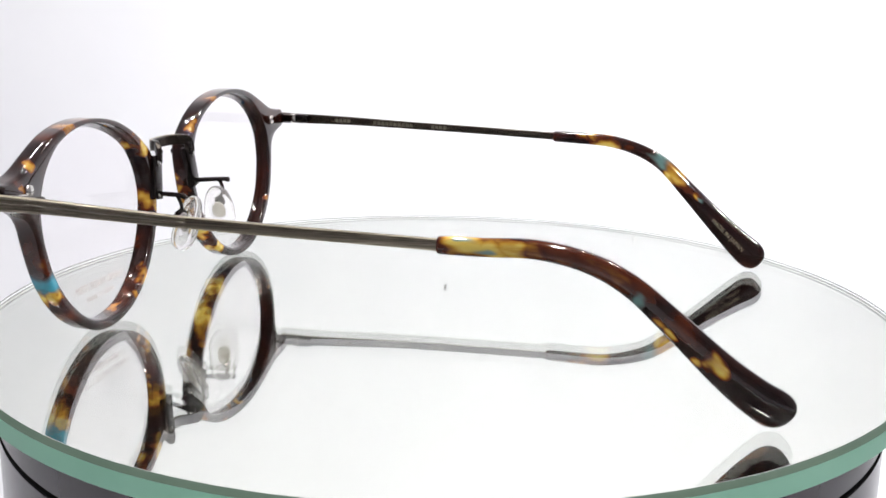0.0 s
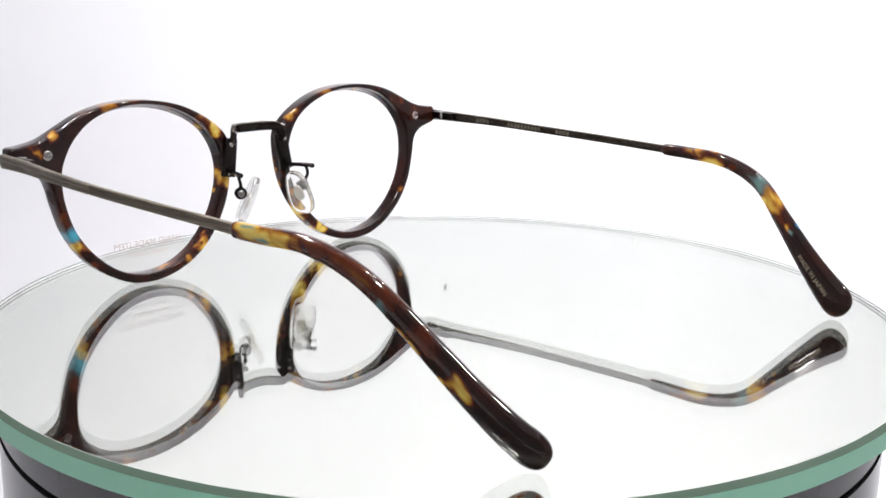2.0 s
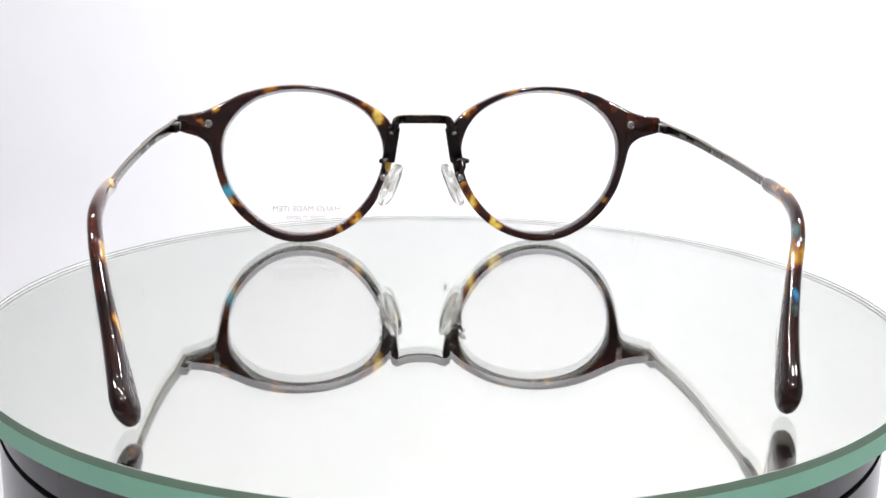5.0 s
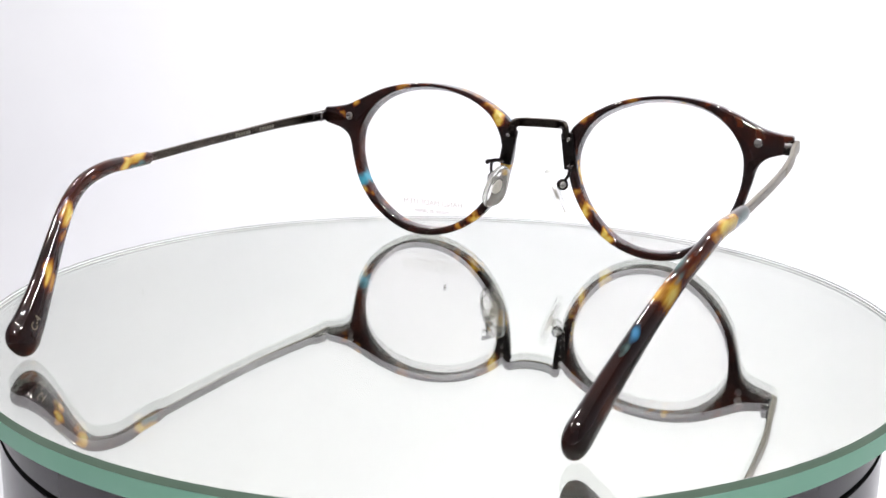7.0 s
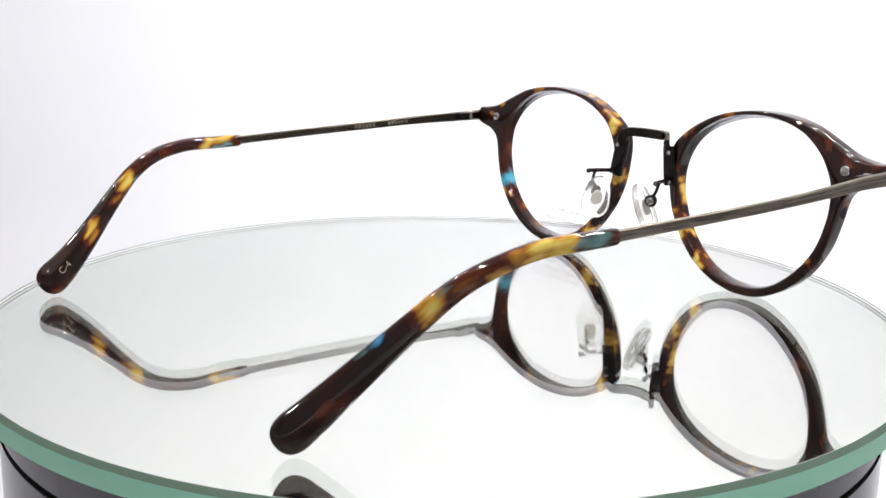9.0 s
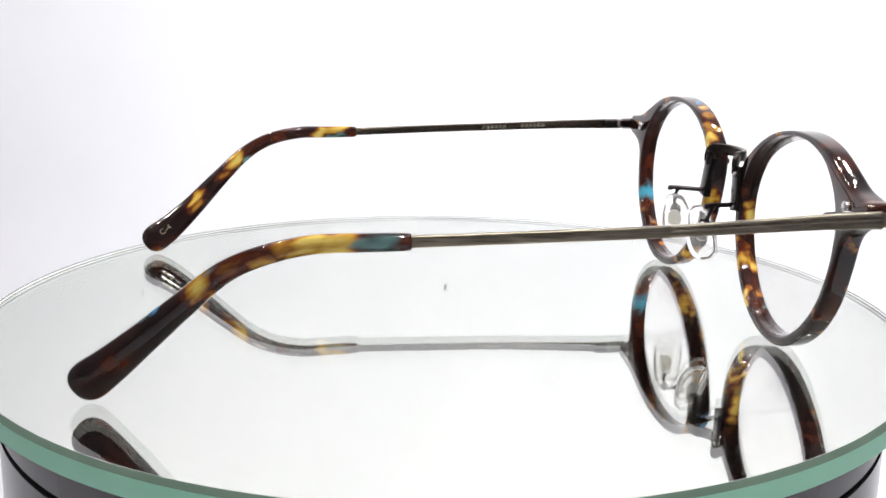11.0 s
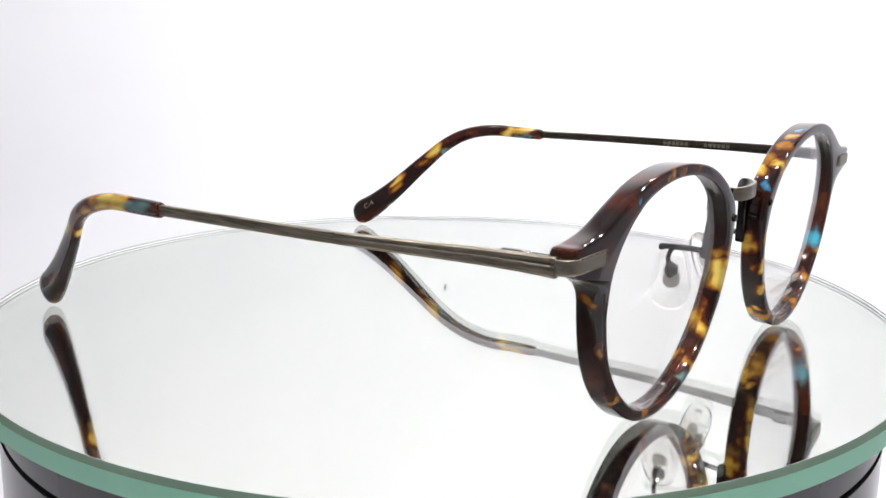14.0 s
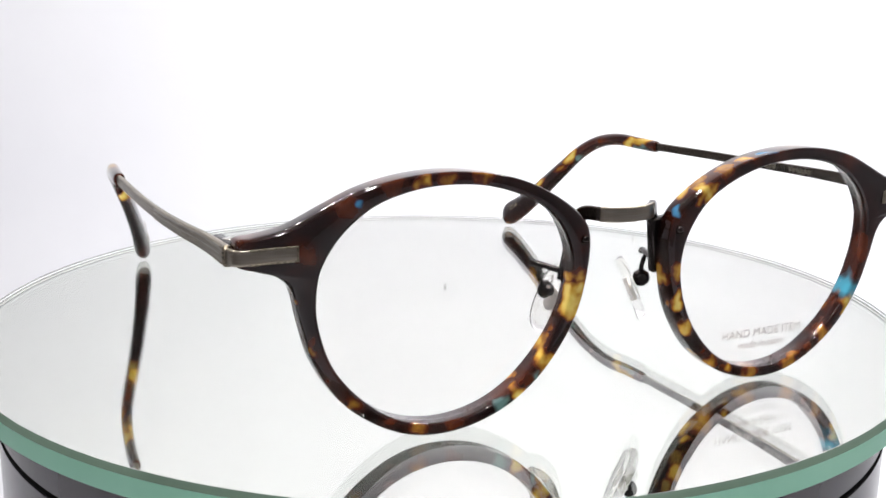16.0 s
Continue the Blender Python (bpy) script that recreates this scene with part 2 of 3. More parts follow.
def build_room():
    # walls and ceiling stand out of view, added to shape light and reflections
    for name, size, place, mat, label in (
            ("wall_west", (10, 1400, 1180), (-806, -200, 281), unseen_wall, "grey side wall added out of view to shape the light"), ("wall_east", (10, 1400, 1180), (806, -200, 281), unseen_wall, "grey side wall added out of view to shape the light"),
            ("wall_south", (1600, 10, 1180), (0, -906, 281), unseen_wall, "grey wall added behind the camera to shape the reflections"), ("ceiling", (1622, 1400, 10), (0, -200, 880), cloth, "white cloth ceiling over the table")):
        tagged(part(name, block(size, place, 1.0), mat, smooth=False), label, "ceiling" if name == "ceiling" else "wall", kind="structure")


build_backdrop()
build_room()

# ---- the turntable ----
R_DISC, THICK, SILVERED, CHAMFER = 106.35, 4.75, 4.2, 0.95
HUB = (0.25, -0.3)              # the middle of the disc, off the axis of the turn


def build_turntable():
    drum = tagged(new("turntable"), "dark lacquered round turntable base with a black seam", "turntable")
    part("drum", crisp(turned([(20, -THICK - 0.1), (99.9, -THICK - 0.1), (100.3, -THICK - 0.5), (100.3, -15.0), (99.3, -15.1), (99.3, -16.5), (100.3, -16.6), (100.3, -60), (98, -62), (20, -62)], 400)), drum_mat, drum)
    part("seam", lathe([(99.4, -15.2), (100.4, -15.2), (100.4, -16.35), (99.4, -16.35)], 200), seam_black, drum, "black seam round the drum")
    part("foot", turned([(90, -62), (92, -64), (92, -299), (20, -299)], 96), drum_mat, drum)
    disc = tagged(new("glass_disc"), "round silver-backed glass disc with a ground green edge", "glass disc")
    inside = R_DISC - CHAMFER - 0.1
    top = bmesh.new()
    bmesh.ops.create_circle(top, cap_ends=True, segments=288, radius=inside + 0.08)
    part("glass", top, green_glass, disc, smooth=False).visible_shadow = False
    # added lining: paints the rim bright where the edge catches the backdrop
    part("edge_lining", crisp(lathe([(inside, -0.05), (inside + 0.08, -0.05), (inside + 0.08, -THICK), (inside, -THICK)], 288)), frosted, disc, "added white lining that brightens the rim seen through the glass").visible_shadow = False
    # two dark bands paint the double line of the edge seen through the glass
    for high, low in ((-0.05, -1.6), (-3.2, -SILVERED)):
        part("refracted_line", crisp(lathe([(inside - 0.03, high), (inside - 0.005, high), (inside - 0.005, low), (inside - 0.03, low)], 288)), refracted_line_grey, disc, "dark band painting a refracted line along the rim of the glass")
    part("edge", crisp(lathe([(inside + 0.1, -CHAMFER - 0.03), (R_DISC, -CHAMFER - 0.03), (R_DISC, -THICK + 0.15), (R_DISC - 0.15, -THICK), (inside + 0.1, -THICK)], 288)), ground_edge, disc, "ground pale green glass edge")
    part("chamfer", crisp(lathe([(inside + 0.09, 0.0), (R_DISC - CHAMFER, 0.0), (R_DISC, -CHAMFER), (inside + 0.09, -CHAMFER)], 288)), chamfer_green, disc, "dull green chamfer of the glass")
    part("mirror", turned([(0.01, -THICK), (inside - 0.05, -THICK), (inside - 0.05, -SILVERED), (0.01, -SILVERED)], 288), silver, disc, "silvered back of the glass", smooth=False)
    for ob in disc.children:
        ob.location = (HUB[0] * MM, HUB[1] * MM, 0)
    return disc


disc = build_turntable()

# ---- the eyeglasses ----
LENS_X, LENS_Z = 34.7, 24.0
OPENING = ((58.0, 28.8), (56.8, 33.3), (53.4, 38.2), (47.6, 42.4), (39.3, 44.6), (30.0, 44.3), (21.8, 41.6), (15.9, 37.5), (12.5, 32.0),
           (11.5, 26.0), (13.0, 18.9), (16.6, 12.3), (22.4, 6.4), (29.3, 3.1), (36.9, 2.4), (44.2, 4.3), (50.5, 9.0), (55.2, 15.1), (57.6, 22.2))
OUTLINE = ((70.4, 35.0), (70.2, 37.0), (67.4, 37.4), (62.3, 38.5), (56.6, 41.2), (50.6, 43.8), (42.3, 45.5), (33.7, 45.7), (24.6, 44.2), (17.6, 41.4), (11.6, 37.6),
           (8.6, 33.6), (8.4, 27.0), (9.9, 19.4), (13.0, 13.0), (17.8, 7.0), (24.3, 2.6), (32.0, 0.25), (39.8, 0.4), (46.7, 3.1), (53.3, 8.2), (58.0, 15.3),
           (60.3, 22.6), (61.9, 28.5), (65.2, 31.3), (69.2, 32.3), (70.2, 32.9))
DEPTH = 4.7


def front_y(x, z):
    """The front face: it leans back a little towards its foot and wraps towards the temples."""
    return 6.25 - 0.00036 * x * x + 0.066 * (z - 24.0)


def polar(points, angles):
    """The closed smooth curve through the points, met by rays from the lens centre at those angles."""
    c = spline([(x, z, 0) for x, z in points], 14, True)
    a = np.unwrap([math.atan2(p.y - LENS_Z, p.x - LENS_X) for p in c])
    a = np.maximum.accumulate(a)
    r = np.array([math.hypot(p.y - LENS_Z, p.x - LENS_X) for p in c])
    a, r = np.concatenate((a - 2 * math.pi, a, a + 2 * math.pi)), np.tile(r, 3)
    return [(LENS_X + q * math.cos(t), LENS_Z + q * math.sin(t)) for t, q in zip(angles, np.interp(angles, a, r))]


ANGLES = sorted([2 * math.pi * i / 132 for i in range(132)] + [radians(10 + 16 * (i + 0.37) / 50) for i in range(50)])


def build_rim(parent, side, mat):
    ins, outs = polar(OPENING, ANGLES), polar(OUTLINE, ANGLES)
    bm = bmesh.new()
    rings = []
    for (xi, zi), (xo, zo) in zip(ins, outs):
        w = math.hypot(xo - xi, zo - zi)
        ux, uz = (xo - xi) / w, (zo - zi) / w
        ring = []
        b, c = min(1.25, 0.4 * w), min(0.7, 0.25 * w)
        pts = [(0, DEPTH * 0.45)]
        for at, far, turn in (((0, DEPTH), c, 0), ((w, DEPTH), b, 1), ((w, 0), b, 2), ((0, 0), c, 3)):
            sx, sy = (-1 if at[0] else 1), (-1 if at[1] else 1)
            steps = [math.pi / 2 * k / 5 for k in range(6)]
            for q in (steps if turn in (0, 2) else reversed(steps)):
                pts.append((at[0] + sx * far * (1 - math.cos(q)), at[1] + sy * far * (1 - math.sin(q))))
        lip = 1.15 * max(0.0, uz)           # the brow hangs a little lower in front
        for d, e in pts:
            if d <= c + 0.001 and e < DEPTH * 0.4:
                d -= lip
            x, z = xi + ux * d, zi + uz * d
            ring.append(bm.verts.new((side * x, front_y(x, z) - e, z)))
        rings.append(ring)
    n = len(rings[0])
    for a, b in zip(rings, rings[1:] + rings[:1]):
        for i in range(n):
            bm.faces.new((a[i], a[(i + 1) % n], b[(i + 1) % n], b[i]))
    return part("rim", bm, mat, parent, "marbled tortoiseshell acetate rim with flared endpiece")


def build_lens(parent, side):
    n = 96
    edge = polar(OPENING, [2 * math.pi * i / n for i in range(n)])
    bm = bmesh.new()
    borders = []
    for off in (1.7, 2.7):
        rings = []
        for k in (1.01, 0.9, 0.75, 0.6, 0.45, 0.3, 0.15):
            ring = []
            for x, z in edge:
                x, z = LENS_X + (x - LENS_X) * k, LENS_Z + (z - LENS_Z) * k
                ring.append(bm.verts.new((side * x, front_y(LENS_X, 24) + 0.066 * (z - 24) - 0.025 * (x - LENS_X) - off + 0.7 * (1 - k * k), z)))
            rings.append(ring)
        for a, b in zip(rings, rings[1:]):
            for i in range(n):
                bm.faces.new((a[i], a[(i + 1) % n], b[(i + 1) % n], b[i]))
        bm.faces.new(rings[-1])
        borders.append(rings[0])
    for i in range(n):
        bm.faces.new((borders[0][i], borders[0][(i + 1) % n], borders[1][(i + 1) % n], borders[1][i]))
    for ring in borders:
        for i in range(n):
            bm.edges.get((ring[i], ring[(i + 1) % n])).smooth = False
    ob = part("lens", bm, clear, parent, "clear plastic demonstration lens")
    ob.visible_shadow = False
    return ob


ARM = ((71.15, 2.7, 34.38), (71.5, -8, 34.3), (72.6, -22, 34.0), (73.0, -40, 33.4), (72.7, -60, 32.9), (71.6, -86, 32.15))


def build_temple(parent, side, mat):
    s = side
    path = spline([(s * x, y, z) for x, y, z in ARM], 8)
    sizes = [(1.5 - 0.3 * i / (len(path) - 1), 3.35 - 1.15 * min(1.0, i / 22) ** 0.8 - 0.1 * i / len(path)) for i in range(len(path))]
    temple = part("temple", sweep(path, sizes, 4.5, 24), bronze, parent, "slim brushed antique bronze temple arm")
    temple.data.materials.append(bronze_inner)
    # faces turned towards the other arm get the darker tone
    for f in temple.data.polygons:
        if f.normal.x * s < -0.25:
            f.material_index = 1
    if s < 0:
        bend = ((71.4, -90, 32.2), (70.5, -99, 32.2), (69.8, -107.5, 30.4), (68.3, -114.5, 26.6), (66.0, -121.5, 20.2), (62.9, -129.5, 12.2), (60.7, -135.4, 7.0), (59.5, -138.8, 4.6))
    else:
        bend = ((71.2, -90, 32.1), (70.2, -99, 31.7), (69.0, -107, 29.8), (66.9, -114, 26.4), (63.7, -121, 20.2), (60.4, -129, 12.8), (58.3, -135.0, 7.5), (57.3, -138.4, 4.8))
    bend = ((71.75, -82.8, 32.2), (71.7, -83.1, 32.2), *bend)
    sizes = ((1.7, 2.3), (2.5, 3.1), (2.6, 3.3), (2.7, 3.4), (2.8, 3.6), (2.9, 4.0), (3.1, 4.7), (3.6, 5.9), (4.1, 7.1), (4.4, 7.8))
    w5 = spline([(d, e, 0) for d, e in sizes], 6)
    path, twist = [], []
    for p in spline(bend, 6):
        path.append(Vector((s * p.x, p.y, p.z)))
        twist.append(s * (-10.0 if s > 0 else -26.0) * min(1.0, max(0.0, (-100.0 - p.y) / 38.0)))
    ahead = (path[-1] - path[-2]).normalized()
    rim_size, start = w5[-1], path[-1]
    for k in range(1, 11):
        u = math.sin(math.pi / 2 * k / 10.2)
        path.append(start + ahead * (4.5 * u))
        twist.append(twist[-1])
        w5.append(rim_size * (1 - u ** 2.5) ** 0.42)
    tip = part("tip", sweep(path, [(v.x, v.y) for v in w5], 2.3, 28, twist=twist), mat, temple, "curved tortoiseshell acetate temple tip")
    along, length = tip.data.attributes.new("along", "FLOAT_VECTOR", "POINT"), 0.0
    for i, (p, v) in enumerate(zip(path, w5)):
        length += (p - path[max(i - 1, 0)]).length
        for k, (a, b) in enumerate(section(v.x, v.y, 2.3, 28)):
            along.data[28 * i + k].vector = (-s * a * MM, length * MM, b * MM)
    # marks on the inner faces
    def inner_face(run, y):
        i = min(range(1, len(run) - 1), key=lambda k: abs(run[k].y - y))
        return i, run[i], (run[i + 1] - run[i - 1]).normalized()

    arm = spline([(s * x, y, z) for x, y, z in ARM], 8)
    for y, length in (((-18.2, 5.7), (-33.8, 13.6), (-47.9, 5.2)) if s > 0 else ((-41.0, 7.6), (-29.3, 7.7))):
        i, p, t = inner_face(arm, y)
        n = int(length / 1.25)
        for k in range(n):
            q = p + t * ((k - (n - 1) / 2) * 1.25)
            turn = Matrix.Rotation(math.atan2(-t.x, t.y) + math.pi, 4, "Z")
            part("print_bar", block((0.06, 0.95, 0.95), (q.x - s * 0.73, y + (q.y - p.y), q.z + t.z * 0.0), 0.02, turn), print_bar, temple, "pale printed mark")
    i, p, t = inner_face(path, -133.2 if s > 0 else -137.0)
    side = t.cross(Vector((0, 0, 1))).normalized()
    turn = Matrix.Rotation(radians(twist[i]), 3, t)
    side = turn @ side
    inward = side if side.x * s < 0 else -side
    top = inward.cross(t).normalized()
    if s > 0:
        spot = p + inward * (w5[i].x / 2 + 0.25)
        lettering("stamp", "MADE IN JAPAN", 1.65, print_gold, temple, spot, t, top, "small gold stamped words")
    else:
        spot = p + inward * (w5[i].x / 2 + 0.12)
        lettering("stamp", "C-4", 2.3, print_gold, temple, spot, -t, -top, "small gold stamped mark")
    # raised rails along the first stretch of the outer face
    half = [0.5 * (3.35 - 1.15 * min(1.0, i / 22) ** 0.8 - 0.1 * i / len(arm)) for i in range(len(arm))]
    for lift in (0.78, 0.12, -0.78):
        rail = [Vector((p.x + s * 0.72, p.y, p.z + lift * half[i])) for i, p in enumerate(arm[1:24], 1)]
        part("rail", sweep(rail, [(0.20, 0.3 if lift < 0.5 else 0.38)] * len(rail), 2.0, 8), bronze_plate, temple, "raised rail along the temple")
    # hinge between endpiece and arm
    part("hinge", block((1.9, 8.6, 2.5), (s * 69.9, -3.4, 34.5), 0.5), gunmetal, temple, "dark metal hinge block")
    part("hinge_screw", moved(turned([(0.8, -1.35), (0.9, -1.2), (0.9, 1.2), (0.8, 1.35)], 20), Matrix.Translation((s * 69.5, -3.2, 34.5))), steel, temple, "steel hinge screw")
    return temple, tip


def build_bridge(parent):
    half = [(-8.2, 1.2, 32.8), (-8.05, 1.3, 34.5), (-7.75, 1.6, 35.6), (-6.9, 2.4, 36.1), (-5.6, 4.0, 36.05), (-3.4, 5.2, 35.95), (0, 5.6, 35.9)]
    full = half + [(-x, y, z) for x, y, z in reversed(half[:-1])]
    path = spline(full, 6)
    bridge = part("bridge", sweep(path, [(1.3, 2.5)] * len(path), 5.0, 24), bronze_dark, parent, "dark bronze saddle bridge")
    cap = spline([(x, y + 0.42, z) for x, y, z in full[4:-4]], 6)
    part("bridge_face", sweep(cap, [(0.7, 2.7)] * len(cap), 6.0, 20), bronze_plate, bridge, "brushed antique bronze face of the bridge")
    for s in (-1, 1):
        lean = Matrix.Rotation(radians(s * -9), 4, "Y") @ Matrix.Rotation(radians(-4), 4, "X")
        part("bridge_plate", block((3.8, 1.9, 10.4), (s * 9.25, 1.75, 28.9), 0.4, lean), gunmetal, bridge, "narrow gunmetal leg on the rim")
        part("bridge_knuckle", moved(turned([(0.6, -1.7), (0.85, -1.5), (0.85, 1.5), (0.6, 1.7)], 18), Matrix.Translation((s * 8.0, 1.3, 33.8)) @ Matrix.Rotation(radians(s * -9), 4, "Y")), gunmetal, bridge, "rounded dark corner of the bridge")
        for z, r in ((32.4, 0.62), (24.9, 0.5)):
            part("rivet", moved(turned([(r * 0.5, -0.5), (r, -0.3), (r * 1.1, 0), (r, 0.35), (r * 0.5, 0.5)], 16), Matrix.Translation((s * (9.1 + (32.4 - z) * 0.16), 0.95 - (32.4 - z) * 0.06, z)) @ Matrix.Rotation(radians(90), 4, "X")), steel, bridge, "small steel rivet")
        part("rivet", moved(turned([(0.3, -0.4), (0.7, -0.3), (0.75, 0), (0.55, 0.32), (0.3, 0.4)], 16), Matrix.Translation((s * 10.0, front_y(10, 32.4) + 0.05, 32.4)) @ Matrix.Rotation(radians(90), 4, "X")), gunmetal, bridge, "small dark rivet")
    return bridge


def slab(width, height, thick, power=2.6, n=40):
    """A pad standing in the yz plane: a rounded outline with a soft bevel, a raised rim and a shallow dish."""
    bm = bmesh.new()
    rings = []
    for k, x in ((0.55, -0.36), (0.8, -0.42), (0.93, -0.44), (0.985, -0.3), (1.0, 0.0), (0.985, 0.28), (0.92, 0.46), (0.82, 0.46), (0.74, 0.38), (0.5, 0.40)):
        ring = []
        for y, z in section(width * k, height * k, power, n):
            ring.append(bm.verts.new((x * thick, y * (1 - 0.16 * z / height * 2), z)))
        rings.append(ring)
    for a, b in zip(rings, rings[1:]):
        for i in range(n):
            bm.faces.new((a[i], a[(i + 1) % n], b[(i + 1) % n], b[i]))
    bm.faces.new(rings[0])
    bm.faces.new(rings[-1])
    return bm


def build_nose_pad(parent, s):
    out = 9.6 if s < 0 else 8.2
    m = Matrix.Translation((s * out, -6.2, 18.4)) @ Matrix.Rotation(radians(s * (28 if s < 0 else 14)), 4, "Z") @ Matrix.Rotation(radians(s * -23), 4, "Y")
    if s > 0:
        m = m @ Matrix.Rotation(radians(180), 4, "Z")
    pad_holder = part("nose_pad", moved(slab(7.6, 13.4, 2.1), m), pad_clear, parent, "clear silicone nose pad")
    pad_holder.visible_shadow = False
    part("pad_core", moved(slab(3.4, 4.6, 0.6, 2.2, 24), m), pad_metal, pad_holder, "silver plate inside the pad")
    mount = m @ Vector((-2.5, 0.0, 1.2))
    path = spline([(s * x, y, z) for x, y, z in ((9.9, 1.0, 25.2), (10.3, -0.6, 25.3), (10.9, -2.6, 25.4), (11.5, -4.6, 25.5), (12.1, -6.2, 25.5), (12.3, -6.9, 25.4))], 7)
    part("pad_arm", sweep(path, [(1.15, 1.15)] * len(path), 2.0, 14, (0.3, 0.1, 1)), gunmetal, pad_holder, "straight gunmetal wire arm")
    part("pad_arm_end", moved(turned([(0.3, -0.55), (0.6, -0.42), (0.72, 0), (0.6, 0.42), (0.3, 0.55)], 16), Matrix.Translation((s * 12.3, -6.9, 25.4)) @ Matrix.Rotation(radians(75), 4, "X")), gunmetal, pad_holder, "rounded end of the wire arm")
    stem = spline([(s * 11.6, -4.8, 25.3), (s * 11.7, -5.3, 24.6), (s * 11.6, -5.8, 23.2), ((s * 11.4 + mount.x) / 2, (mount.y - 6.0) / 2, (mount.z + 22.8) / 2), tuple(mount)], 6)
    part("pad_stem", sweep(stem, [(0.9, 0.9)] * len(stem), 2.0, 14, (0.3, 1, 0.1)), gunmetal, pad_holder, "short bent stem down to the pad")
    turn = Matrix.Translation(mount) @ Matrix.Rotation(radians(s * 28), 4, "Z") @ Matrix.Rotation(radians(-90), 4, "X")
    part("pad_box", moved(turned([(1.0, -1.0), (1.5, -0.85), (1.7, -0.5), (1.7, 0.1), (1.45, 0.5), (1.1, 0.6), (1.0, 1.3)], 10), turn), gunmetal, pad_holder, "faceted metal pad mount", smooth=False)
    part("pad_screw", moved(turned([(0.3, -0.3), (0.95, -0.25), (1.05, 0.05), (0.6, 0.3)], 14), turn @ Matrix.Translation((0, 0, -1.1))), steel, pad_holder, "tiny steel screw")
    return pad_holder


def build_endplate(parent, s):
    path = spline([(s * x, y, z) for x, y, z in ((61.0, front_y(61, 35) - 0.25, 34.5), (65.0, front_y(65, 35) - 0.25, 34.5), (68.6, front_y(68.6, 35) - 0.22, 34.42), (70.1, front_y(70, 35) - 0.45, 34.4), (70.85, 4.0, 34.4), (71.1, 2.6, 34.38))], 6)
    part("endplate", sweep(path, [(1.0, 2.55)] * len(path), 4.5, 28), bronze_plate, parent, "antique bronze plate round the endpiece")
    for lift in (-1.12, 1.12):
        edge = [Vector((p.x, p.y + 0.5, p.z + lift)) for p in path[:13]]
        part("plate_border", sweep(edge, [(0.16, 0.26)] * len(edge), 3.0, 10), bronze, parent, "raised border of the plate")
    part("plate_border", block((0.3, 0.22, 2.3), (s * 61.2, front_y(61.2, 35) + 0.24, 34.5), 0.06), bronze, parent, "raised border of the plate")
    screw = part("screw", moved(turned([(0.3, -0.5), (1.0, -0.5), (1.2, -0.2), (1.2, 0.4), (0.9, 0.6)], 22), Matrix.Translation((s * 61.5, front_y(61.5, 35) - DEPTH - 0.05, 34.9)) @ Matrix.Rotation(radians(90), 4, "X")), steel, parent, "round steel screw head")
    return screw


FRONT_L = [(-57.0, 0.6, 15.2, 2.3, SKY), (-55.6, 0.6, 12.0, 1.7, YELLOW), (-10.4, 1.0, 24.0, 1.5, YELLOW), (-19.5, 0.5, 6.4, 1.5, OLIVE), (-24.0, 0.5, 3.6, 1.3, AMBER), (-59.0, 2.0, 39.6, 1.2, OLIVE),
           (-20.5, 6, 43.0, 2.2, AMBER), (-16.0, 6.5, 38.6, 1.6, YELLOW), (-24.5, 6, 44.0, 1.5, OLIVE), (-50.0, 5, 43.0, 2.2, RED), (-59.0, 4, 24.0, 2.6, RED), (-57.5, 5, 13.0, 1.5, YELLOW), (-46.0, 4, 4.2, 1.5, RED), (-13.6, 5, 14.0, 1.4, OLIVE),
           (-44, 4, 45.4, 1.8, AMBER), (-37, 4, 46, 1.6, AMBER), (-15.5, 3, 40.6, 2.4, AMBER), (-12.6, 3, 37.8, 1.8, YELLOW), (-9.2, 6, 36.2, 0.9, BLUE), (-29.0, 6.5, 45.6, 1.2, BLUE),
           (-57.0, 3, 14.6, 2.2, SKY), (-55.0, 4, 11.6, 1.6, YELLOW), (-50.5, 3, 7, 1.8, AMBER), (-31, 3, 1.4, 2.2, AMBER), (-21, 3, 4.9, 1.9, AMBER), (-18.2, 3, 7.4, 1.3, OLIVE), (-42, 5, 2.2, 2.0, AMBER),
           (-10.3, 4, 24, 2.0, OLIVE), (-11.8, 5, 19, 1.3, YELLOW), (-64, 1, 36, 1.0, AMBER), (-59.5, 2, 32, 1.0, OLIVE), (-25, 5, 3.2, 1.3, OLIVE)]
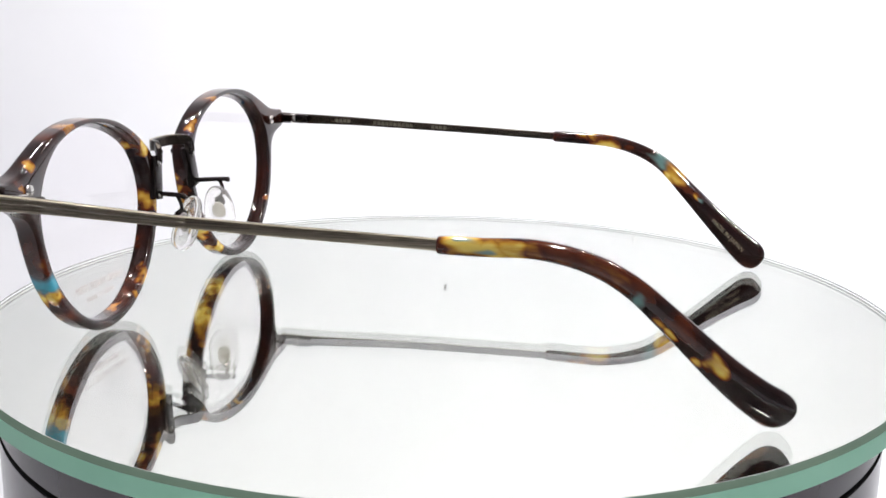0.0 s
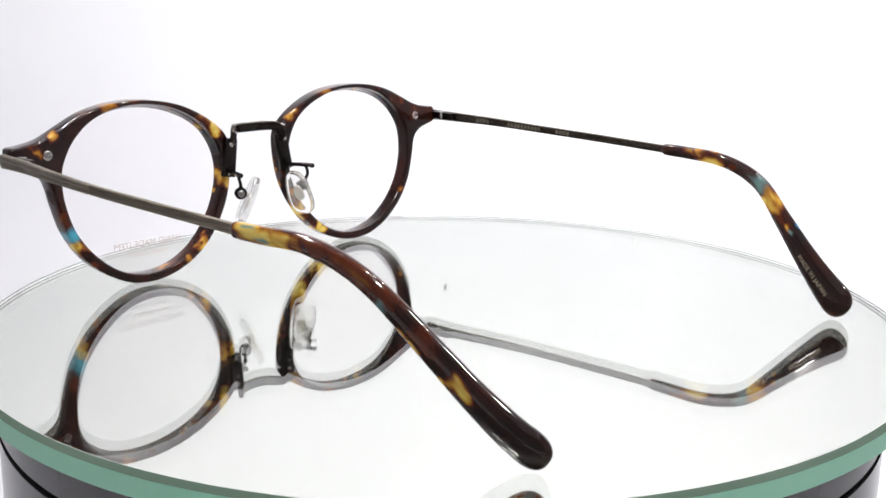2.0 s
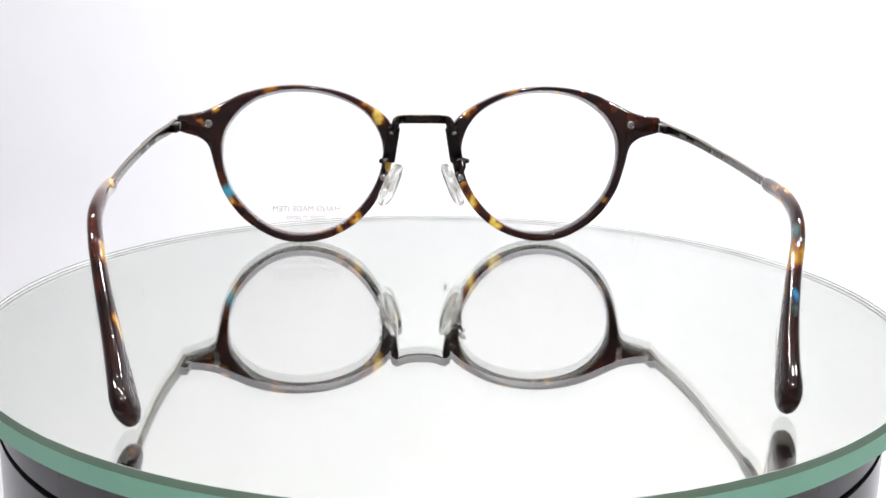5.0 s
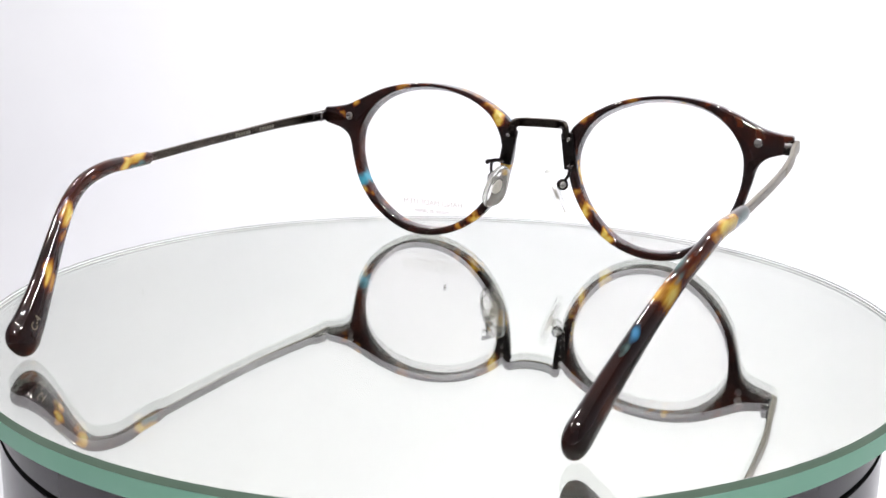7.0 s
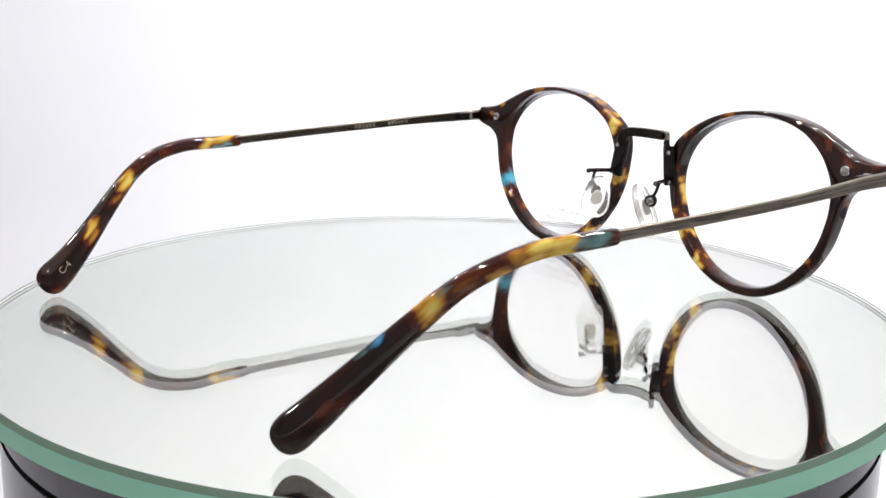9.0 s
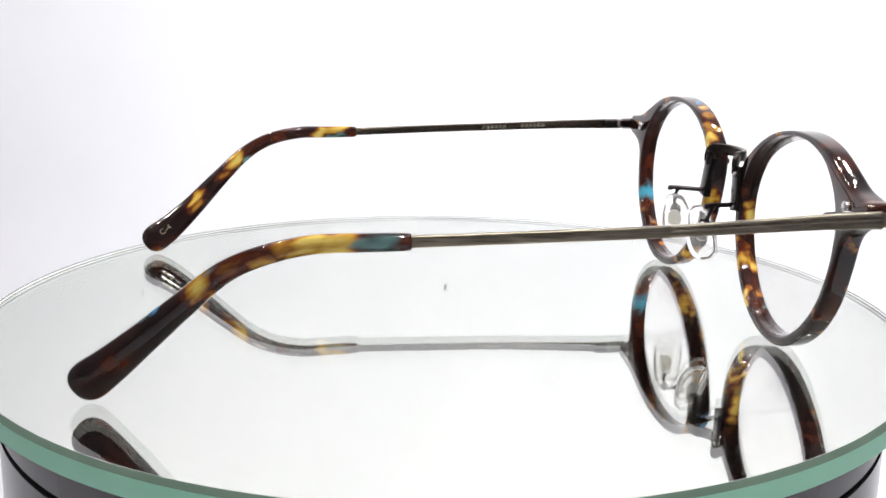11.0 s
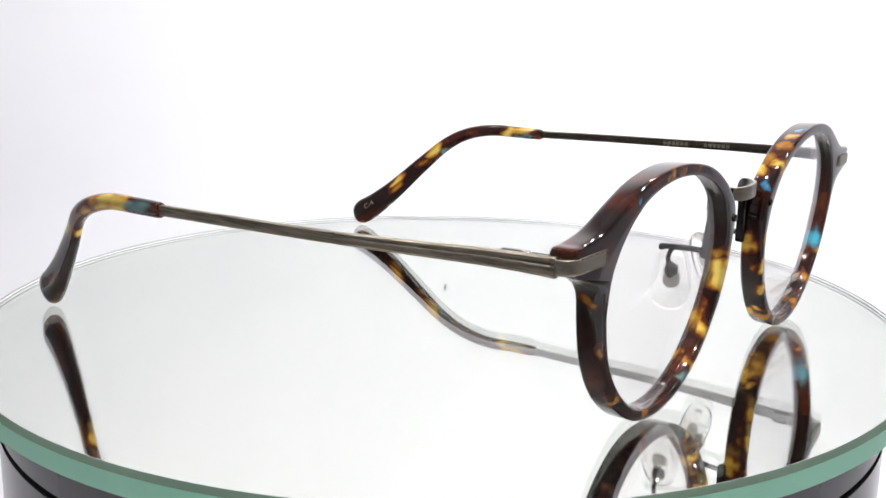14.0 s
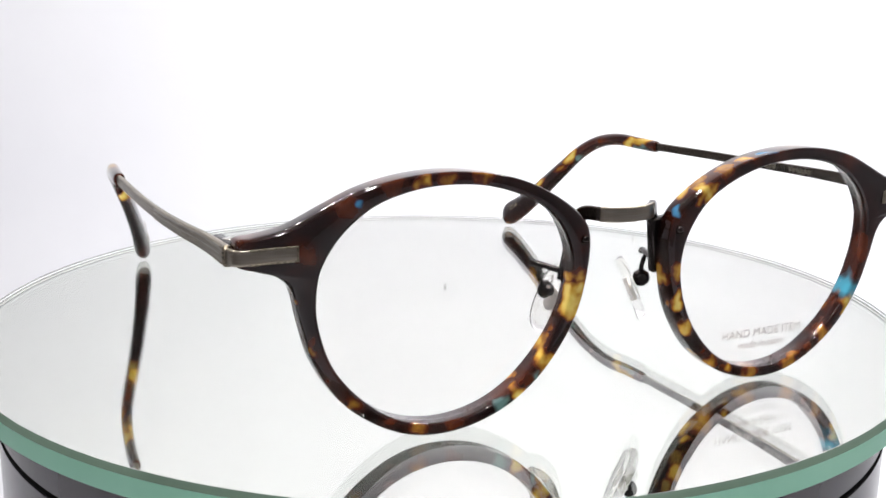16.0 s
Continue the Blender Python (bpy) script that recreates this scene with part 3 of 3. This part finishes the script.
FRONT_R = [(14.2, 0.5, 39.0, 1.7, OLIVE), (14.8, 0.6, 11.6, 1.7, YELLOW), (12.0, 0.8, 17.0, 1.4, AMBER), (21.6, 0.5, 5.0, 1.2, YELLOW), (55.0, 0.5, 12.4, 1.2, AMBER),
           (46.0, 6, 44.0, 2.2, RED), (53.5, 5, 41.0, 2.4, RED), (60.0, 4, 34.0, 2.0, RED), (36.0, 6.5, 45.4, 1.5, AMBER), (40.5, 6, 44.6, 1.2, OLIVE), (57.5, 3, 12.0, 2.4, RED), (33.0, 5, 1.6, 1.8, RED), (45.5, 5, 3.6, 1.4, RED),
           (15.0, 3, 11.4, 2.2, YELLOW), (13.2, 3, 14.6, 1.6, AMBER), (11.0, 5.5, 21.5, 2.0, YELLOW), (10.6, 5, 25.5, 1.5, OLIVE), (21.4, 3, 5.2, 1.5, YELLOW), (24.4, 6, 3.2, 1.5, TEAL), (17.6, 5, 8.4, 1.0, TEAL),
           (13.8, 2, 40.2, 1.9, OLIVE), (16.5, 3, 42.0, 1.3, AMBER), (25.5, 3, 45.2, 2.4, AMBER), (30.5, 7, 45.6, 1.8, AMBER), (46.5, 3, 44.3, 1.3, RED), (56.0, 1, 40.5, 1.1, RED), (62.0, 3, 27.0, 1.3, AMBER), (63.5, 1, 24.0, 1.0, OLIVE), (51.0, 5, 41.6, 0.8, BLUE),
           (59.0, 5, 18.0, 1.2, AMBER), (51.5, 5, 8.0, 1.3, AMBER), (40, 5, 1.6, 1.6, AMBER)]
# clouds of the tips: outwards, along from the collar, upwards, radius, colour
TIP_R = [(0, 1.0, 0, 1.6, RED), (1.2, 5.5, -0.4, 1.7, TEAL), (1.4, 8.6, 0.4, 1.1, TEAL), (1.0, 13.0, 0, 2.3, YELLOW), (1.3, 17.5, 0.4, 1.9, YELLOW), (0.6, 22.5, 0.6, 1.7, AMBER), (1.0, 25.5, -0.8, 1.4, AMBER),
         (-1.2, 8.0, 1.0, 1.0, AMBER), (-1.2, 15.0, -1.0, 1.6, YELLOW), (-1.2, 12.0, 1.2, 0.9, AMBER), (-0.6, 22.0, 0, 1.8, RED), (0.8, 30.0, 0, 2.2, RED), (-1.1, 32.5, 0.6, 1.4, TEAL), (1.2, 33.5, 1.2, 1.0, TEAL),
         (0.2, 38.2, 0.4, 2.2, YELLOW), (-0.6, 37.0, -1.2, 1.6, YELLOW), (1.2, 41.0, -0.6, 1.3, AMBER), (-0.8, 43.5, 0.4, 1.7, RED), (-1.6, 47.0, 0.8, 1.0, OLIVE), (-1.8, 49.0, 1.2, 0.8, TEAL), (0.3, 48.0, 2.6, 0.9, BLUE), (0.6, 51.0, 2.8, 0.8, TEAL),
         (0, 68.5, -2.6, 1.5, RED), (1.5, 60, 0, 1.6, RED)]
TIP_L = [(0, 1.0, 0, 1.6, RED), (1.0, 5.0, 0.2, 1.9, YELLOW), (0.9, 9.0, 0, 1.9, YELLOW), (1.0, 12.8, 0.4, 1.5, YELLOW), (1.3, 8.0, -0.7, 0.8, TEAL), (1.2, 5.4, 1.0, 0.6, TEAL), (-1.0, 5.5, 0.9, 1.6, YELLOW), (-1.0, 10.0, 0.3, 1.6, YELLOW), (-1.2, 6.0, -1.4, 1.0, TEAL),
         (0.6, 15.6, 0, 1.4, AMBER), (0.4, 21, 0.4, 2.6, RED), (0.8, 28, 0.4, 2.6, RED), (0.4, 34, 0.6, 2.2, RED), (-0.8, 24, 0, 2.0, RED), (1.2, 34.5, -1.6, 1.1, TEAL), (-0.9, 33, -1.4, 1.0, TEAL), (-0.9, 36.8, 0.2, 1.5, YELLOW), (-0.9, 42.5, -0.4, 1.4, AMBER),
         (1.3, 42.0, -1.8, 1.3, AMBER), (1.4, 45.5, -2.0, 0.9, OLIVE), (1.2, 45.0, 0.6, 1.6, RED), (1.6, 53.0, 0.4, 1.3, YELLOW), (1.5, 50.8, -1.6, 0.9, OLIVE), (-1.6, 53.5, 0.8, 1.4, YELLOW), (-1.6, 55.5, -1.2, 1.2, AMBER), (0, 68.5, -2.4, 1.5, AMBER), (0.5, 63, -2.8, 1.4, RED)]


glasses = tagged(new("eyeglasses"), "round tortoiseshell eyeglasses with antique bronze temples, open on the disc", "eyeglasses")
SEAT = Matrix.Translation((0.014223, 0.065017, 0)) @ Matrix.Rotation(radians(-13.056), 4, "Z")
front_mats = {-1: tortoise("tortoise_left", FRONT_L), 1: tortoise("tortoise_right", FRONT_R)}
tip_mats = {-1: tortoise("tortoise_tip_left", TIP_L, 170.0, 0.20, 0.75, True), 1: tortoise("tortoise_tip_right", TIP_R, 170.0, 0.20, 0.75, True)}
for side in (-1, 1):
    build_rim(glasses, side, front_mats[side])
    lens = build_lens(glasses, side)
    build_endplate(glasses, side)
    build_nose_pad(glasses, side)
    temple, tip = build_temple(glasses, side, tip_mats[side])
    if side < 0:
        y = front_y(34, 8) - 1.1
        lettering("print", "HAND MADE ITEM", 2.4, print_grey, lens, (-34.2, y, 9.4), (-1, 0, 0), (0, 0, 1), "grey printed words on the lens")
        lettering("print", "made in japan", 2.1, print_grey, lens, (-34.2, y - 0.15, 7.0), (-1, 0, 0), (0, 0, 1), "grey printed words on the lens", lean=0.25)
build_bridge(glasses)
for ob in glasses.children:
    ob.matrix_basis = SEAT @ ob.matrix_basis

# ---- specks of dust on the paper ----
for x, z, size in ((0.0015, 0.118, 1.7), (-0.198, 0.124, 1.6), (0.1235, 0.0843, 1.8), (0.2322, -0.013, 1.2), (0.2787, -0.0904, 1.2)):
    bm = bmesh.new()
    bmesh.ops.create_icosphere(bm, subdivisions=2, radius=size)
    for v in bm.verts:
        v.co = Vector((v.co.x * 0.7 + x * 1000, v.co.y * 0.25 + 447.8, v.co.z + z * 1000))
    tagged(part("dust_speck", bm, dust if x < 0.1 and x > -0.1 else pale_dust), "small grey speck of dust on the white paper", "dust speck", "specks on the paper")


def motions():
    turns = [(0.5 * i, pose(0, 0, 0, 0, 0, START + RATE * 0.5 * i)) for i in range(33)]
    walk(glasses, turns)
    walk(disc, turns)


motions()
